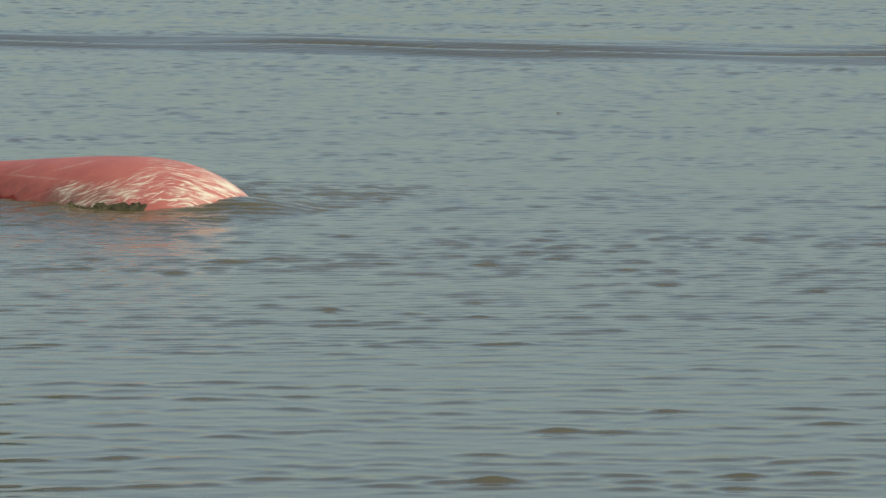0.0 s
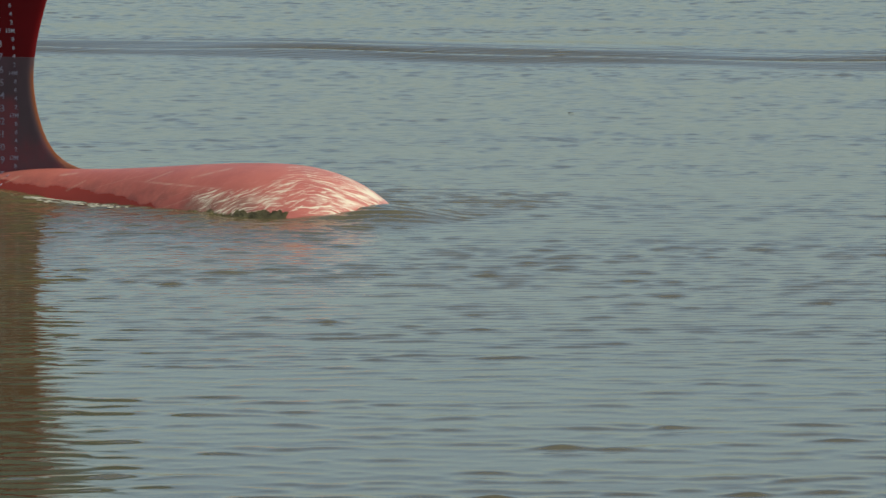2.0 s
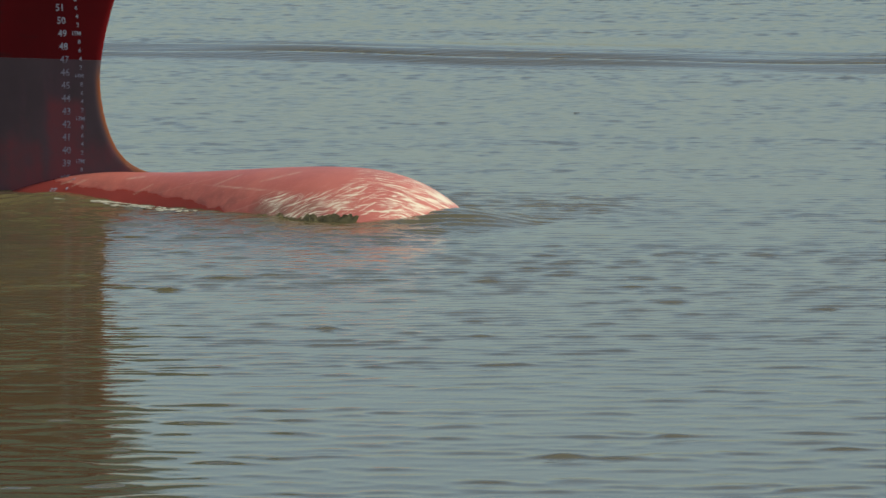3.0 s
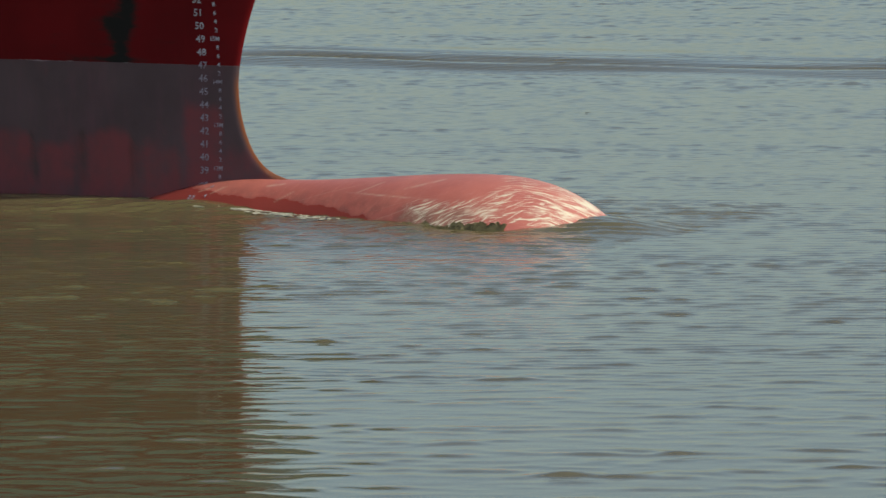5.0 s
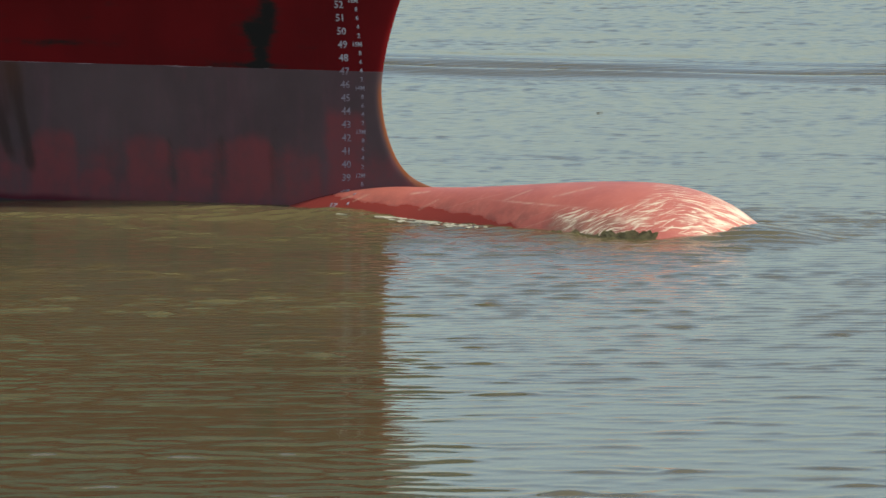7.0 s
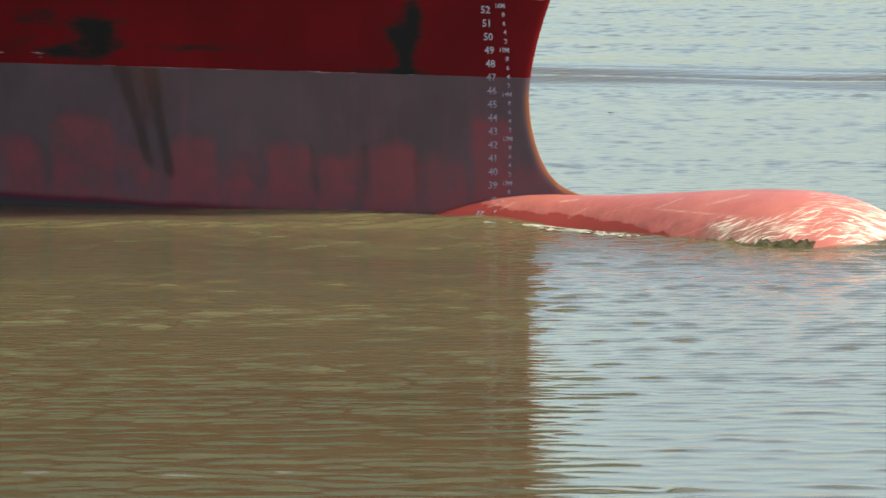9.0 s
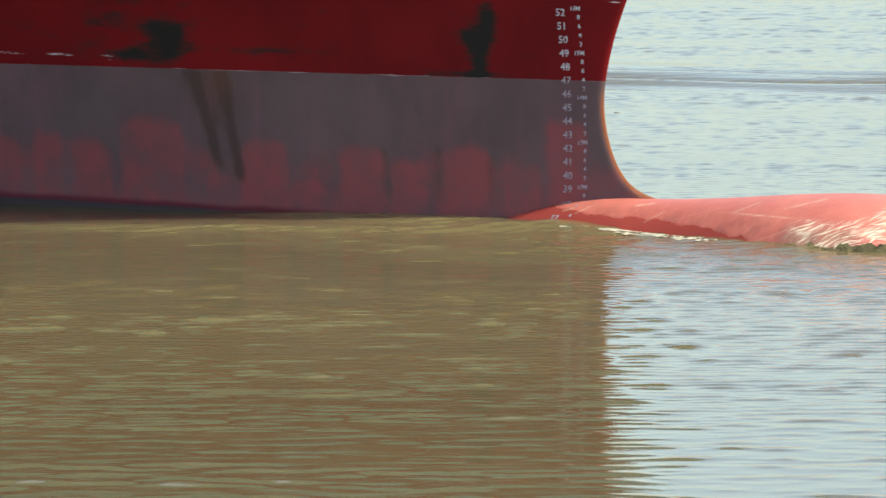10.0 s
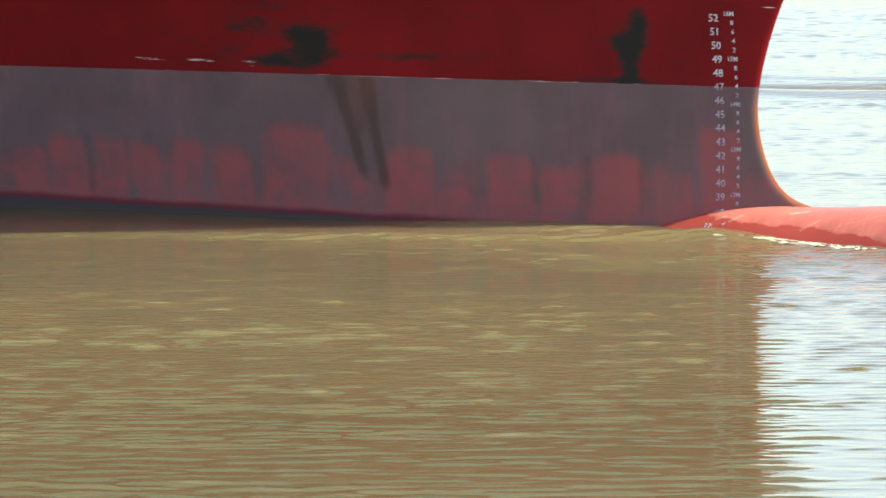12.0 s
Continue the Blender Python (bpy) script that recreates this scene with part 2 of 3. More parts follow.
def water():
    dx, dy = 0.09, 0.085
    xs, ys = np.arange(-17.5, 17.5, dx), np.arange(97, 250, dy)
    h = ripples(len(xs), len(ys), dx, dy, 5, 2.0, 0.02, 12)
    gust = ripples(len(xs), len(ys), dx * 0.035, dy * 0.07, 8)
    gust = np.clip(1 + 0.22 * gust / gust.std(), 0.55, 1.45)
    flaw = ripples(len(xs), len(ys), dx * 0.22, dy * 0.3, 9)
    X, Y = np.meshgrid(xs, ys)
    gust = np.clip(gust * np.clip(1 + (0.75 - 0.6 * step(Y, 112, 150)) * flaw / flaw.std(), 0.25, 1.7), 0.25, 1.75)
    edge = step(X, -17.5, -16.5) * step(-X, -17.5, -16.5) * step(Y, 97, 99) * step(-Y, -250, -247)
    far_h = ripples(len(xs), len(ys), dx, dy, 6, 2.5, 0.01, 6)
    w = step(Y, 145, 175)
    h = 1.1 * h * (1 - w) + far_h * 0.7 * w
    near_h = ripples(len(xs), len(ys), dx, dy, 7, 1.05)
    w = step(-Y, -142, -114)
    h = h * (1 - w) + near_h * 0.68 * w
    h = h + 0.25 * (h ** 2 - (h ** 2).mean()) / h.std()          # sharper crests, flatter troughs
    Z = h * RIPPLE_SLOPE * gust
    # the wash of another boat: two long low swells that cross the river at a slant
    s = (Y + 0.30 * X - 211.0) / math.hypot(1, 0.30)
    wob = 0.5 * np.sin(X * 0.21) + 0.3 * np.sin(X * 0.57 + 1)
    s = s + wob
    Z *= 1 - 0.35 * np.exp(-(s / 3.5) ** 2)
    band = np.exp(-(s / 3.8) ** 2)
    Z -= 0.125 * np.cos(s * 2 * math.pi / 3.6) * band * (1 + 0.25 * np.sin(X * 0.33 + 2))
    Z += 0.02 * np.sin(s * 2 * math.pi / 1.9 + 0.8 * np.sin(X * 0.4)) * band * (1 + 0.6 * np.sin(X * 0.7 + s))
    Z *= edge
    far = [20, 34, 60, 120, 300, 800, 2000, 4200]
    gx = np.concatenate([[-f for f in far[::-1]], xs, far])
    gy = np.concatenate([[-2500, -600, -100, 0, 50, 85], ys, [255, 280, 320, 420, 700, 1500, 4400]])
    full = np.zeros((len(gy), len(gx), 3))
    full[..., 0], full[..., 1] = np.meshgrid(gx, gy)
    full[6:6 + len(ys), len(far):len(far) + len(xs), 2] = Z
    ob = grid_mesh("water", full, WATER)
    return tagged(ob, "muddy brown river water with small wind ripples", "water", kind="structure")


LEVEL = -0.13            # still water in the ship's measure
RIPPLE_SLOPE = 0.05
WATER_SHEET = water()


# ---- the ship ----
BOOT_TOP, UPPER_STRAKE, DECK_HEIGHT = 3.2, 6.5, 16.0


def stem_at(z):
    """How far ahead of the stem's foot the stem lies at a height."""
    z = np.asarray(z, float)
    up, q = np.clip(z - 2.77, 0, None), np.clip(2.77 - np.clip(z, 0.6, None), 0, None)
    rake = np.where(up < 2.4, 0.1625 * np.clip(up, 0, 2.4) ** 1.6, 0.659 + 0.44 * (up - 2.4))
    return -1.02 + rake + 0.155 * q ** 2 + 0.00212 * q ** 6.5


def half_breadth(d, z):
    d = np.asarray(d, float)
    q = np.clip(2.77 - np.clip(z, 0.6, None), 0, None)
    d = d - (0.155 * q ** 2 + 0.00212 * q ** 6.5) * (1 - np.exp(-d / 1.6))      # the stem's curve fades out aft
    b = 0.12 * d + 3.2e-5 * np.clip(d, 0, 62) ** 3
    return 14.2 * np.tanh((0.8 + 0.06 * z + 0.006 * z * z + 0.0038 * np.clip(z - 5.5, 0, None) ** 3) * b / 14.2) + 0.065 * (1 - np.exp(-d / 0.055))


def stations():
    near = np.array([0, 0.004, 0.012, 0.025, 0.045, 0.07, 0.1, 0.14, 0.2, 0.28, 0.4])
    return np.concatenate([near, np.arange(0.5, 26, 0.1), np.arange(26, 60, 2.0), np.arange(60, 151, 10.0)])


def hull_skin(name, levels, mat, parent):
    """Both sides of the hull between two heights, one sheet wrapped round the stem."""
    d = stations()
    D, Z = np.meshgrid(d, levels)
    fillet = 0.42 * np.exp(-(np.clip(Z, 0.6, None) - 0.6) / 0.13)      # the stem sweeps forward into the bulb
    A, B = stem_at(Z) - D + fillet * np.exp(-D / 0.5), half_breadth(D, Z)
    star = np.stack([A, -B, Z], -1)
    port = np.stack([A, B, Z], -1)[:, :0:-1]
    return grid_mesh(name, np.concatenate([port, star], 1), mat, parent)


def coords_of(ob):
    v = np.empty(len(ob.data.vertices) * 3, np.float32)
    ob.data.vertices.foreach_get("co", v)
    v = v.reshape(-1, 3)
    return v[:, 0], v[:, 1], v[:, 2]


def upper_strake(ship):
    """The flared bow above the red topside, seen only as a grey-green gleam in the water."""
    ob = hull_skin("upper_strake", np.linspace(UPPER_STRAKE, DECK_HEIGHT, 24), UPPER, ship)
    return tagged(ob, "muted grey-green paint of the flared upper bow")


def topside(ship):
    ob = hull_skin("topside", np.concatenate([np.arange(BOOT_TOP, 4.0, 0.04), np.linspace(4.0, UPPER_STRAKE, 60)]), TOPSIDE, ship)
    a, _, z = coords_of(ob)
    soot = 1.2 * spot(a, z, -4.1, 4.05, 0.42, 0.42) + 1.1 * spot(a, z, -3.75, 4.55, 0.24, 0.45) + 1.1 * spot(a, z, -4.0, 3.45, 0.24, 0.4)
    soot += 0.8 * spot(a, z, -4.4, 3.27, 0.95, 0.08)
    soot += 1.35 * spot(a, z, -11.75, 3.95, 0.5, 0.42) + 0.95 * spot(a, z, -12.6, 3.5, 1.2, 0.17) + 0.7 * spot(a, z, -13.3, 4.3, 0.55, 0.2)
    soot += 0.7 * spot(a, z, -9.6, 3.68, 1.7, 0.09) + 0.4 * spot(a, z, -13.2, 4.75, 1.6, 0.18) + 0.3 * spot(a, z, -12.8, 4.0, 2.6, 0.5)
    paint(ob, "soot", soot)
    paint(ob, "pale", 0.85 * spot(a, z, -14.8, 3.46, 2.2, 0.032) + 0.4 * spot(a, z, -13.4, 3.38, 0.7, 0.06) + 0.4 * spot(a, z, -9.0, 3.2, 14, 0.03)
          + 0.9 * spot(a, z, stem_at(4.98) - 0.25, 4.98, 0.3, 0.03))
    return ob


PATCHES = [(-19.2, 0.45, 1.5), (-18.2, 0.5, 1.75), (-17.1, 0.45, 1.75), (-16.2, 0.38, 1.6), (-15.1, 0.4, 1.8), (-14.0, 0.5, 1.6),
           (-12.4, 0.85, 2.1), (-10.7, 0.35, 1.0), (-9.5, 0.65, 1.75), (-8.4, 0.5, 0.9), (-7.0, 0.6, 1.7), (-5.8, 0.5, 1.45),
           (-4.35, 0.62, 1.75), (-3.0, 0.5, 1.5), (-1.9, 0.5, 2.4)]


LOW_BAND_FOOT = -0.14


def boot_topping(ship):
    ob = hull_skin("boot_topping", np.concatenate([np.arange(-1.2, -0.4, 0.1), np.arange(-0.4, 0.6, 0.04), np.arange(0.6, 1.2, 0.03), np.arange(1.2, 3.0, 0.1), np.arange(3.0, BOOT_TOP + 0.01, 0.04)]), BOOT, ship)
    a, _, z = coords_of(ob)
    worn = np.zeros_like(a)
    for ca, half, top in PATCHES:
        worn = np.maximum(worn, step(half + 0.12 - np.abs(a - ca), 0, 0.22) * step(top + 0.15 - z - 0.18 * ((a - ca) / half) ** 4, 0, 0.5))
    worn = np.maximum(0.62 * worn, 0.36 * step(-z, -2.0, -0.9) + 0.16 * step(-z, -0.7, 0.1))
    worn = np.where(a < -20, 0.35 * step(-z, -1.8, -0.9), worn)
    soot = np.zeros_like(a)
    for ca, lean, hi, lo, w in ((-11.2, 0.5, 3.2, 0.8, 0.2), (-10.5, 0.3, 3.2, 0.6, 0.2), (-3.7, -0.03, 1.9, 0.1, 0.2),
                                (-17.65, 0, 1.7, 0.2, 0.18), (-6.4, 0, 1.5, 0.3, 0.18), (-5.1, 0, 1.6, 0.2, 0.18), (-10.75, 0.1, 3.2, 1.7, 0.5), (-20.0, 0, 3.1, 2.5, 0.35)):
        soot = np.maximum(soot, np.exp(-((a - ca - lean * (3.2 - z) / 2) / (w * (1 + 0.8 * step(z, 2.0, 3.2)))) ** 2) * step(z, lo - 0.3, lo + 0.3) * step(-z, -hi - 0.2, -hi + 0.1) * (0.9 if hi > 3 and w < 0.3 else 0.55 if w < 0.3 else 0.62))
    paint(ob, "worn", worn)
    paint(ob, "soot", soot)
    # dark band just above the water, deeper towards the stern
    paint(ob, "low_band", (0.5 + 1.2 * (LOW_BAND_FOOT + 0.0165 * np.clip(-a - 4, 0, 24) - z)) * step(-a, 2.5, 5))
    # pale boot-top line, and a painted highlight at the foot of the stem
    paint(ob, "pale", 0.55 * spot(a, z, -8, 3.2, 16, 0.04) + 1.1 * step(a - stem_at(z), -0.09, 0.0) * step(-z, -0.95, -0.75))
    # a rust stain under the boot top; sunlight painted along the stem's edge
    paint(ob, "rust_and_sun_rim", 0.17 * spot(a, z, -10.55, 3.0, 0.35, 0.55) + 0.9 * step(a - stem_at(z), -0.12, -0.01) * step(-z, -3.2, -2.6))
    return ob


BULB_AXIS, BULB_FULL, BULB_NOSE = -2.3, 5.82, 3.84


def bulb_top(a):
    a = np.asarray(a, float)
    back = 0.62 + 0.35 * step(a, 0, BULB_FULL) - 0.045 * np.clip(-a, 0, None) ** 2
    return np.where(a < BULB_FULL, back, 0.97)


def bulb_section(a):
    """Half-height and half-width of the bulb at a distance ahead of the stem's foot."""
    a = np.asarray(a, float)
    nose = np.sqrt(np.clip(1 - (np.clip(a - BULB_FULL, 0, None) / BULB_NOSE) ** 2.3, 0, 1))
    wide = 1.8 + 1.15 * step(a, 0, BULB_FULL) - 0.12 * np.clip(-a, 0, None)
    return (bulb_top(a) - BULB_AXIS) * nose, wide * nose


def bulb(ship):
    a = np.concatenate([np.arange(-7, BULB_FULL - 0.02, 0.05), BULB_FULL + BULB_NOSE * np.sin(np.linspace(0, math.pi / 2, 90))])
    turn = np.concatenate([np.linspace(-90, -40, 12)[:-1], np.linspace(-40, 220, 260), np.linspace(220, 270, 12)[1:]])
    A, T = np.meshgrid(a, np.radians(turn), indexing="ij")
    hz, w = bulb_section(A)
    Y, Z = w * np.cos(T), BULB_AXIS + hz * np.sin(T)
    ob = grid_mesh("bulbous_bow", np.stack([A, Y, Z], -1), BULB, ship)
    arc = np.concatenate([np.zeros((len(a), 1)), np.cumsum(np.hypot(np.diff(Y, axis=1), np.diff(Z, axis=1)), 1)], 1)
    arc -= arc[:, arc.shape[1] // 2][:, None]
    surf = ob.data.attributes.new("surf", "FLOAT_VECTOR", "POINT")
    surf.data.foreach_set("vector", np.stack([A, arc, 0 * A], -1).reshape(-1).astype(np.float32))
    A, Z = A.reshape(-1), Z.reshape(-1)
    scrape = 0.85 * step(A, 5.6, 7.6) * step(Z + 0.12 * (A - 6), 0.1, 0.35) + 0.6 * spot(A, Z, 8.2, 0.4, 0.5, 0.25)
    scrape += 0.75 * step(A, 3.9, 5.2) * step(-Z, -0.66, -0.35) * step(-A, -7.4, -6.6)
    paint(ob, "scrape", scrape)
    seam = 0.4 * np.exp(-((Z - 0.5) / 0.012) ** 2) * step(A, 2.4, 2.6) * step(-A, -5.6, -5.2) * (0.35 + 0.65 * step(np.sin(A * 2.1), -0.2, 0.4))
    for a0, z0, a1, z1 in ((2.85, 0.5, 3.35, 0.74), (4.2, 0.66, 5.0, 0.88), (0.6, 0.2, 0.95, 0.42), (-1.35, 0.28, -1.05, 0.44), (-1.75, 0.3, -1.5, 0.38), (0.1, 0.5, 0.5, 0.56), (4.6, 0.1, 5.0, 0.38), (5.0, 0.08, 5.5, 0.42)):
        u = np.clip((A - a0) / (a1 - a0), 0, 1)
        seam = np.maximum(seam, 0.36 * np.exp(-((Z - z0 - (z1 - z0) * u) / 0.016) ** 2) * step(A, a0 - 0.06, a0 + 0.04) * step(-A, -a1 - 0.06, -a1 + 0.04))
    paint(ob, "seam", np.where(Y.reshape(-1) < 0, seam, 0))
    paint(ob, "wet", 0.98 * step(-Z - 0.05 * np.clip(A, -3, 3.5), -0.44, -0.1) * step(-A, -4.4, -2.9))
    paint(ob, "dirt", (0.15 + 0.9 * step(-Z, -0.6, -0.05)) * step(-A, -7.6, -5.5))
    paint(ob, "slime", step(A, 3.9, 5.0) * step(-A, -7.0, -6.0) * step(-Z + 0.06 * (A - 5), -0.5, -0.12))
    tagged(ob, "bulb of faded red paint with pale scrapes at its nose")
    return ob


def deck(ship):
    d = stations()[::6]
    z = DECK_HEIGHT
    b = half_breadth(d, z)
    ob = grid_mesh("deck", np.stack([np.stack([stem_at(z) - d, -b, np.full_like(d, z)], -1), np.stack([stem_at(z) - d, b, np.full_like(d, z)], -1)], 0), DECK, ship)
    zz = np.linspace(-1.2, DECK_HEIGHT, 18)
    bb = half_breadth(150.0, zz)
    grid_mesh("transom", np.stack([np.stack([stem_at(zz) - 150, -bb, zz], -1), np.stack([stem_at(zz) - 150, bb, zz], -1)], 0), TOPSIDE, ship)
    return ob


def letters(text, size, mat):
    cu = bpy.data.curves.new("draft_mark", "FONT")
    cu.body, cu.size, cu.align_x, cu.align_y = text, size, "CENTER", "CENTER"
    cu.offset = 0.003
    cu.extrude = 0.002
    cu.resolution_u = 2
    tmp = bpy.data.objects.new("tmp", cu)
    scene.collection.objects.link(tmp)
    me = bpy.data.meshes.new_from_object(tmp.evaluated_get(bpy.context.evaluated_depsgraph_get()))
    bpy.data.objects.remove(tmp)
    bpy.data.curves.remove(cu)
    me.name = "draft_mark"
    me.materials.clear()
    me.materials.append(mat)
    return me


def draft_mark(ship, text, size, a, z):
    """A numeral painted on the starboard side, following its slope."""
    def skin(aa, zz):
        aa_d = stem_at(zz) - aa
        b = half_breadth(aa_d, zz)
        if zz < 0.7:
            hz, w = bulb_section(aa)
            s = 1 - ((zz - BULB_AXIS) / hz) ** 2
            b = max(b, w * math.sqrt(max(s, 0)))
        return Vector((aa, -float(b), zz))
    p = skin(a, z)
    right = (skin(a + 0.02, z) - skin(a - 0.02, z)).normalized()
    up = (skin(a, z + 0.015) - skin(a, z - 0.015)).normalized()
    out = right.cross(up).normalized()
    up = out.cross(right)
    m = Matrix((right, up, out)).transposed().to_4x4()
    m.translation = p + out * (0.006 if z > 0.7 else 0.03 if z > 0.42 and size > 0.2 else 0.012)
    ob = new("draft_mark", letters(text, size, MARKS if z > BOOT_TOP else OLD_MARKS))
    ob.parent = ship
    ob.matrix_basis = m
    return tagged(ob, "white numeral of the draught scale")


def draft_scales(ship):
    for feet in range(37, 53):
        z = (feet - 37) * 0.3048 + 0.14
        draft_mark(ship, str(feet), 0.235, feet_line(z), z)
    for tenth in range(114, 161, 2):
        z = tenth / 10 - 11.2776 + 0.09
        if tenth % 10 == 0:
            draft_mark(ship, str(tenth // 10) + "M", 0.145, metre_line(z) - 0.06, z)
        else:
            draft_mark(ship, str(tenth % 10), 0.145, metre_line(z), z)


def feet_line(z):
    return -1.86 - 0.012 * (z - 1.4) ** 2 - 0.02 * max(0, 0.8 - z)


def metre_line(z):
    return feet_line(z) + 0.42


def weed(parent):
    rng = random.Random(3)
    bm = bmesh.new()
    for i in range(6000):
        a = 7.33 - 2.9 * rng.random() ** 2.0
        thick = 1 if a > 6.1 else 0.35 + 0.3 * rng.random()
        z = rng.uniform(-0.26, -0.1 + 0.19 * thick + 0.1 * noise.noise((a * 3.1, 0.3, 2)) + 0.06 * noise.noise((a * 11.0, 2.3, 5)))
        hz, w = bulb_section(a)
        y = -float(w) * math.sqrt(max(0, 1 - ((z - BULB_AXIS) / float(hz)) ** 2)) - rng.uniform(0, 0.05) - 0.04 * max(0, noise.noise((a * 4, z * 6, 1)))
        l, wd = rng.uniform(0.03, 0.08), rng.uniform(0.007, 0.02)
        dirn = Vector((rng.uniform(-0.8, 0.1), rng.uniform(-0.2, -0.05), rng.uniform(-1.0, -0.2))).normalized()
        side = dirn.cross(Vector((rng.uniform(-0.5, 0.5), -1, rng.uniform(0.2, 0.9)))).normalized() * wd
        p = Vector((a, y, z))
        mid = p + dirn * l * 0.6 + Vector((0, 0, -0.01))
        v = [bm.verts.new(q) for q in (p - side, p + side, mid + side * 1.2, mid - side * 1.2, p + dirn * l + Vector((0, 0, -0.05)))]
        bm.faces.new((v[0], v[1], v[2], v[3]))
        bm.faces.new((v[3], v[2], v[4]))
    return tagged(part("weed", bm, WEED, parent, "dark green weed growing at the waterline"), kind="stuff")


def build_ship():
    ship = new("ship")
    tagged(ship, "large red cargo ship with worn grey boot topping and bulb", "ship")
    topside(ship)
    upper_strake(ship)
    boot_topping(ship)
    nose = bulb(ship)
    weed(nose)
    deck(ship)
    draft_scales(ship)
    return ship


SHIP = build_ship()


# ---- water that the ship carries along ----
def waterline(a):
    """Distance from the middle line at which ship and water meet."""
    hz, w = bulb_section(a)
    s = 1 - ((LEVEL - BULB_AXIS) / np.maximum(hz, 1e-6)) ** 2
    hull = np.where(stem_at(0.0) - a > 0, half_breadth(np.clip(stem_at(0.0) - a, 0, None), 0.0), 0)
    return np.maximum(hull, w * np.sqrt(np.clip(s, 0, 1)))


def crest_line(a):
    """Distance from the middle line of the ridge that runs aslant from the bow."""
    back = np.clip(-np.asarray(a, float) - 0.5, 0, None)
    return 0.7 + 0.42 * back + 0.012 * np.clip(back - 8, 0, None) ** 2


def bow_wave():
    """The low ridge that runs aslant from the bow, the mound before the bulb and the swell along it."""
    a, b = np.arange(-24, 13, 0.08), np.arange(-15, 15.01, 0.08)
    A, B = np.meshgrid(a, b)
    off = np.abs(B)
    back = np.clip(-A - 0.5, 0, None)
    crest = crest_line(A)
    ridge = 0.11 * np.exp(-((off - crest) / (0.5 + 0.036 * back)) ** 2) * step(-A, -1.0, 3.5) * step(A, -21, -12)
    ahead = A - 8.55
    mound = 0.25 * np.exp(-(ahead / np.where(ahead > 0, 1.6, 1.4)) ** 2 - (off / 1.35) ** 2)
    nose = 0.14 * np.exp(-((off - waterline(A)) / 0.9) ** 2) * step(A, 6.8, 8.5) * step(-A, -10.6, -9.0)
    side = 0.18 * np.exp(-(np.clip(off - waterline(A), 0, None) / 1.05) ** 2) * step(A, -14, -5) * step(-A, -2.2, 1.6)
    swell = 0.105 * np.exp(-(np.clip(off - waterline(A), 0, None) / 1.0) ** 1.2) * step(A, 0, 2.5) * step(-A, -6.6, -5.0)
    calm = step(-A, 4, 8) * step(A, -23, -19)
    reach = waterline(A) + 0.7 * np.clip(-A - 4, 0, None)
    shelf = 0.03 * calm * step(reach - off, -0.6, 0.6)
    bank = (-math.sin(radians(HEADING)), math.cos(radians(HEADING)))
    small = ripples(len(a), len(b), 0.08, 0.08, 21, 2.0, 0.04, 10, bank) * RIPPLE_SLOPE * 1.3
    Z = LEVEL + np.maximum(ridge + np.maximum(mound, nose) + side + swell - 0.045, shelf - 0.02) + small * (1 - 0.85 * calm * step(crest - off, -0.2, 0.8))
    chop = step(A, -2.5, 0.5) * step(-A, -11.5, -9.0) * step(-off, -9.0, -4.5)
    Z += 0.075 * chop + 1.15 * chop * ripples(len(a), len(b), 0.08, 0.08, 23, 1.9, 0.02, 12, bank) * RIPPLE_SLOPE
    beside_hull = step(-A, -1.5, 1.5) * step(A, -13.5, -7) * step(waterline(A) + 8.5 - off, 0, 5)     # paler mud colour beside the hull
    Z += 0.05 * beside_hull
    ob = grid_mesh("bow_wave", np.stack([A, B, Z], -1), WATER)
    paint(ob, "mud_tone", beside_hull)
    paint(ob, "ruffle", chop * step(-off, -8.0, -4.0))
    return tagged(ob, "low muddy bow wave spreading from the ship's stem", "wave", kind="structure")


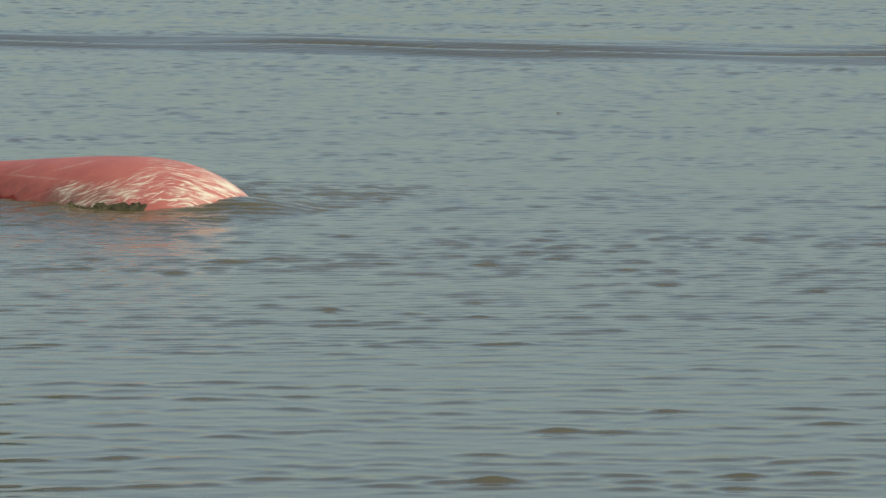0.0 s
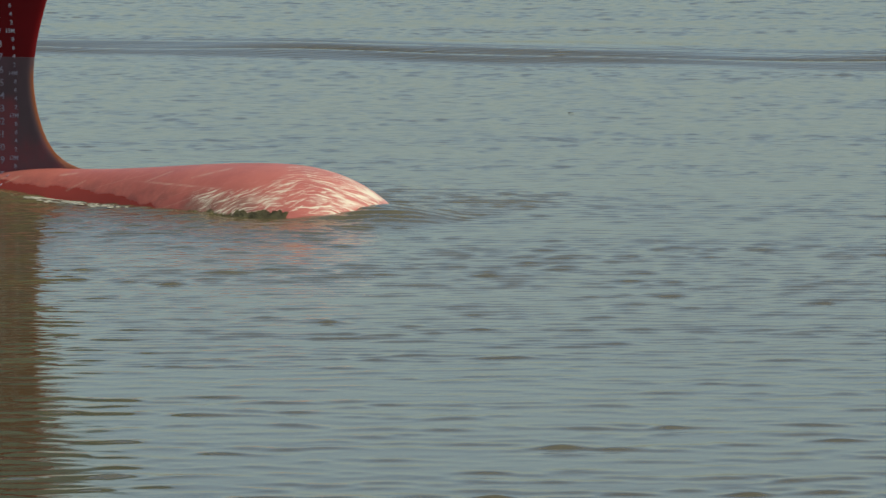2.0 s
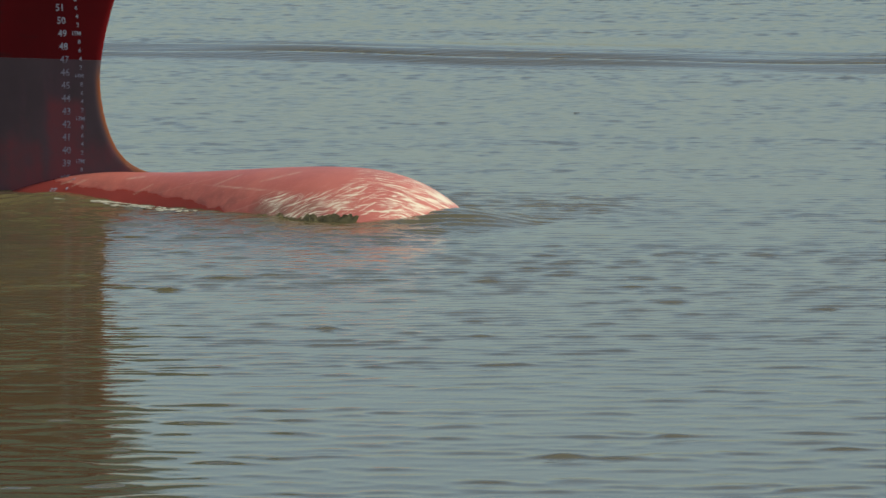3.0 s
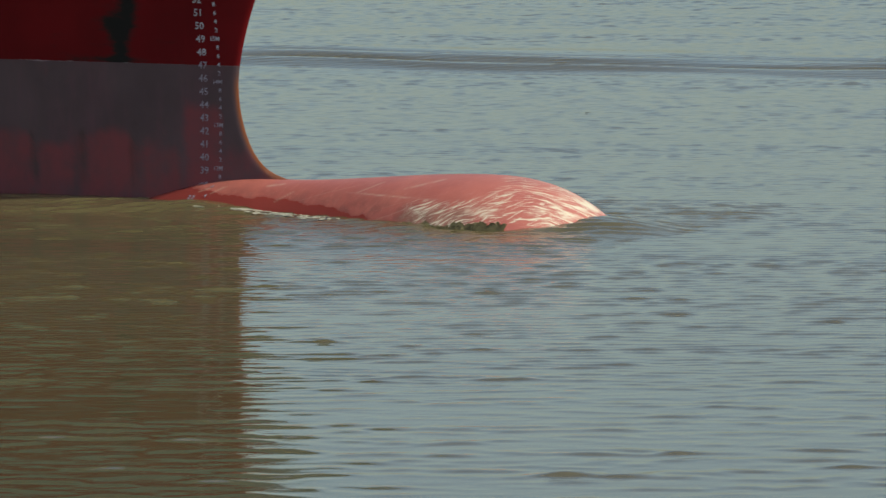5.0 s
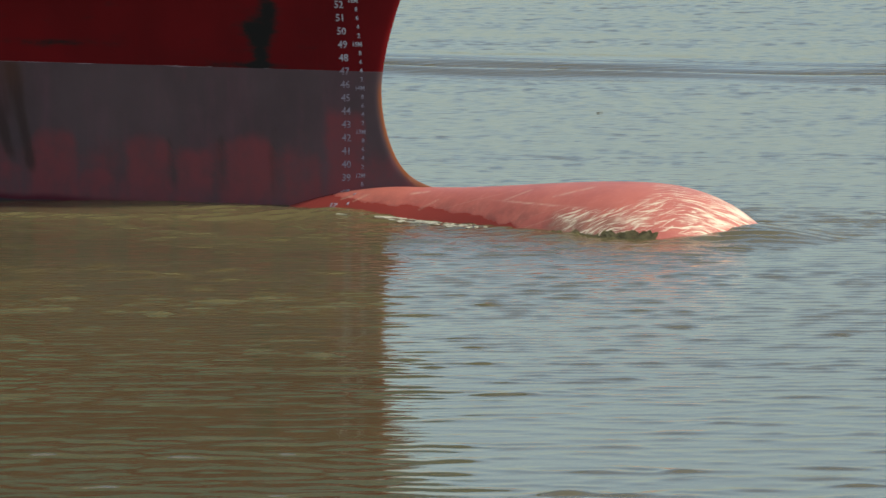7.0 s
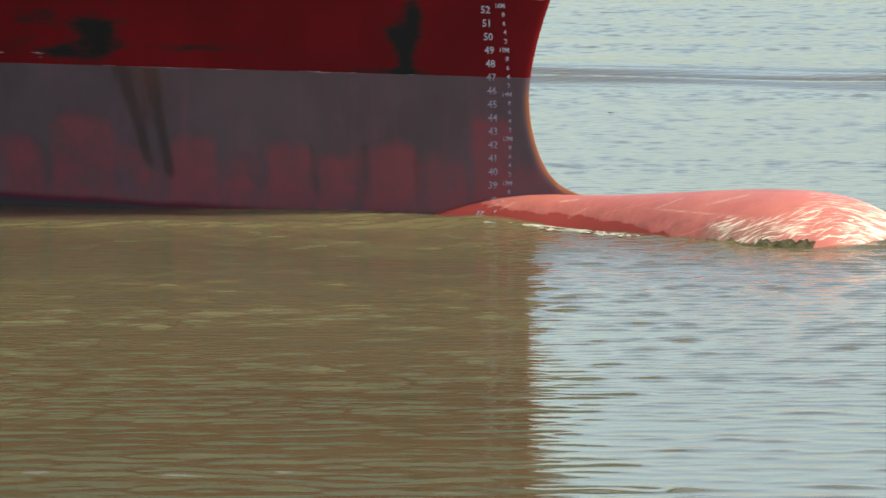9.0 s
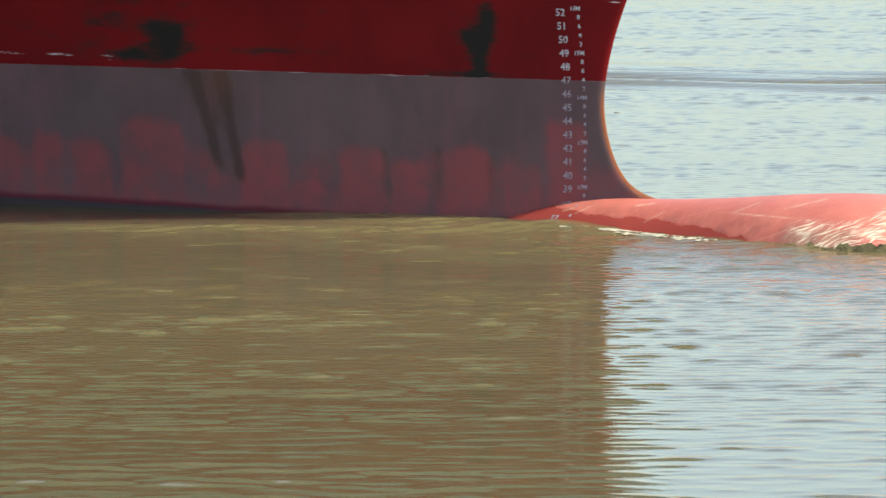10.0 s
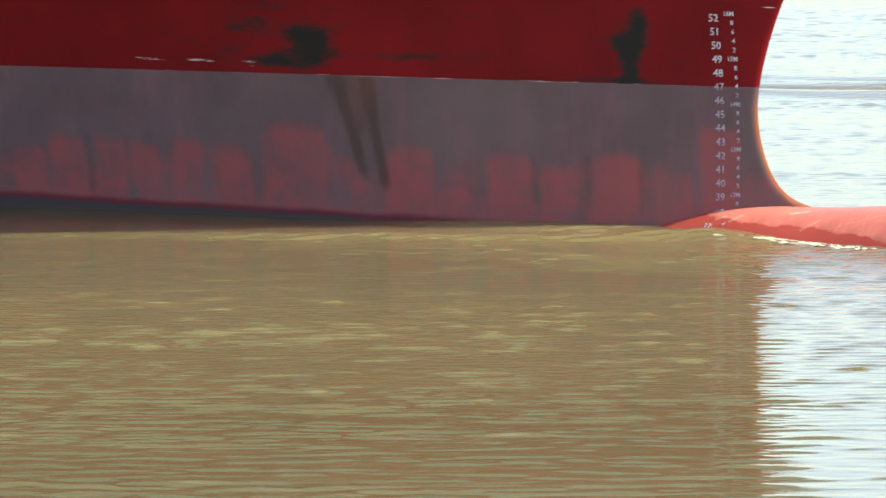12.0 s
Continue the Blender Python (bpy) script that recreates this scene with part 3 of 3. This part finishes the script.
def foam():
    """Broken threads of foam along the bulb's waterline, with a few loose flecks beside them."""
    rng = random.Random(11)
    bm = bmesh.new()

    def height(a):
        return LEVEL + 0.018 + 0.18 * float(step(-a, -2.2, 1.6)) + 0.065 * float(step(a, 0, 2.5)) + 0.045 * float(step(a, -2.5, 0.5))

    def fleck(a, b, long, wide, tall):
        z = height(a)
        ring = [bm.verts.new((a + long * rng.uniform(0.7, 1.1) * math.cos(t), -b + wide * rng.uniform(0.6, 1.1) * math.sin(t), z - 0.02)) for t in np.linspace(0, 2 * math.pi, 8)[:-1]]
        top = bm.verts.new((a, -b, z + tall))
        for k in range(7):
            bm.faces.new((ring[k], ring[(k + 1) % 7], top))

    for lo, hi, near, away, wide in ((-2.2, 3.5, 0.04, 0.1, 0.04), (-2.4, 1.2, 0.12, 0.5, 0.03), (-1.2, 2.6, 0.5, 0.3, 0.02), (4.5, 6.0, 0.04, 0.4, 0.022)):
        a = lo
        while a < hi:
            u = (a - lo) / (hi - lo)
            n = noise.noise((a * 1.7, lo * 3.1, 0.5))
            n += 0.4 * noise.noise((a * 6.1, lo, 7.5))
            if n > 0.08:
                b = float(waterline(np.array(a))) + near + (away - near) * u + 0.1 * noise.noise((a * 1.6, 4.0, lo))
                fleck(a, b, 0.07, wide * (0.25 + 2.6 * max(0, n - 0.05)), 0.004 + 0.008 * max(0, n))
            a += 0.045
    for mid, spread, n in ((2.4, 0.35, 46), (0.5, 0.45, 44), (1.6, 0.4, 14), (-0.9, 0.5, 16)):
        for k in range(n):
            a = rng.gauss(mid, spread)
            fleck(a, float(waterline(np.array(a))) + abs(rng.gauss(0.08, 0.2)), rng.uniform(0.05, 0.15), rng.uniform(0.02, 0.08), 0.006)
    ob = part("foam", bm, FOAM)
    return tagged(ob, "thin cream-coloured foam along the bulb's waterline", "foam", kind="stuff")


CARRIED = [SHIP, bow_wave(), foam()]


def driftwood():
    bm = bmesh.new()
    bmesh.ops.create_cone(bm, cap_ends=True, segments=7, radius1=0.014, radius2=0.008, depth=0.1, matrix=pose(0, 0, 0.02, 0, 84, 0))
    bmesh.ops.create_cone(bm, cap_ends=True, segments=6, radius1=0.01, radius2=0.006, depth=0.05, matrix=pose(0.09, 0.02, 0.02, 0, 80, 20))
    return tagged(part("driftwood", bm, WOOD), "small dark twig floating on the river", "driftwood")


TWIG = driftwood()


# ---- what moves ----
def motions():
    for ob in CARRIED:
        walk(ob, [(t, Matrix.Translation(STEM + COURSE * u) @ pose(0, 0, 0, 0, 0, -HEADING)) for t, u in RUN])
    walk(WATER_SHEET, [(0.0, pose(0, 0, LEVEL)), (6.0, pose(0, -6 * DRIFT, LEVEL)), (12.0, pose(0, -12 * DRIFT, LEVEL))])
    walk(TWIG, [(0.0, pose(3.16, 184.5, LEVEL)), (6.0, pose(4.1, 184.5, LEVEL)), (12.0, pose(5.04, 184.5, LEVEL))])


motions()
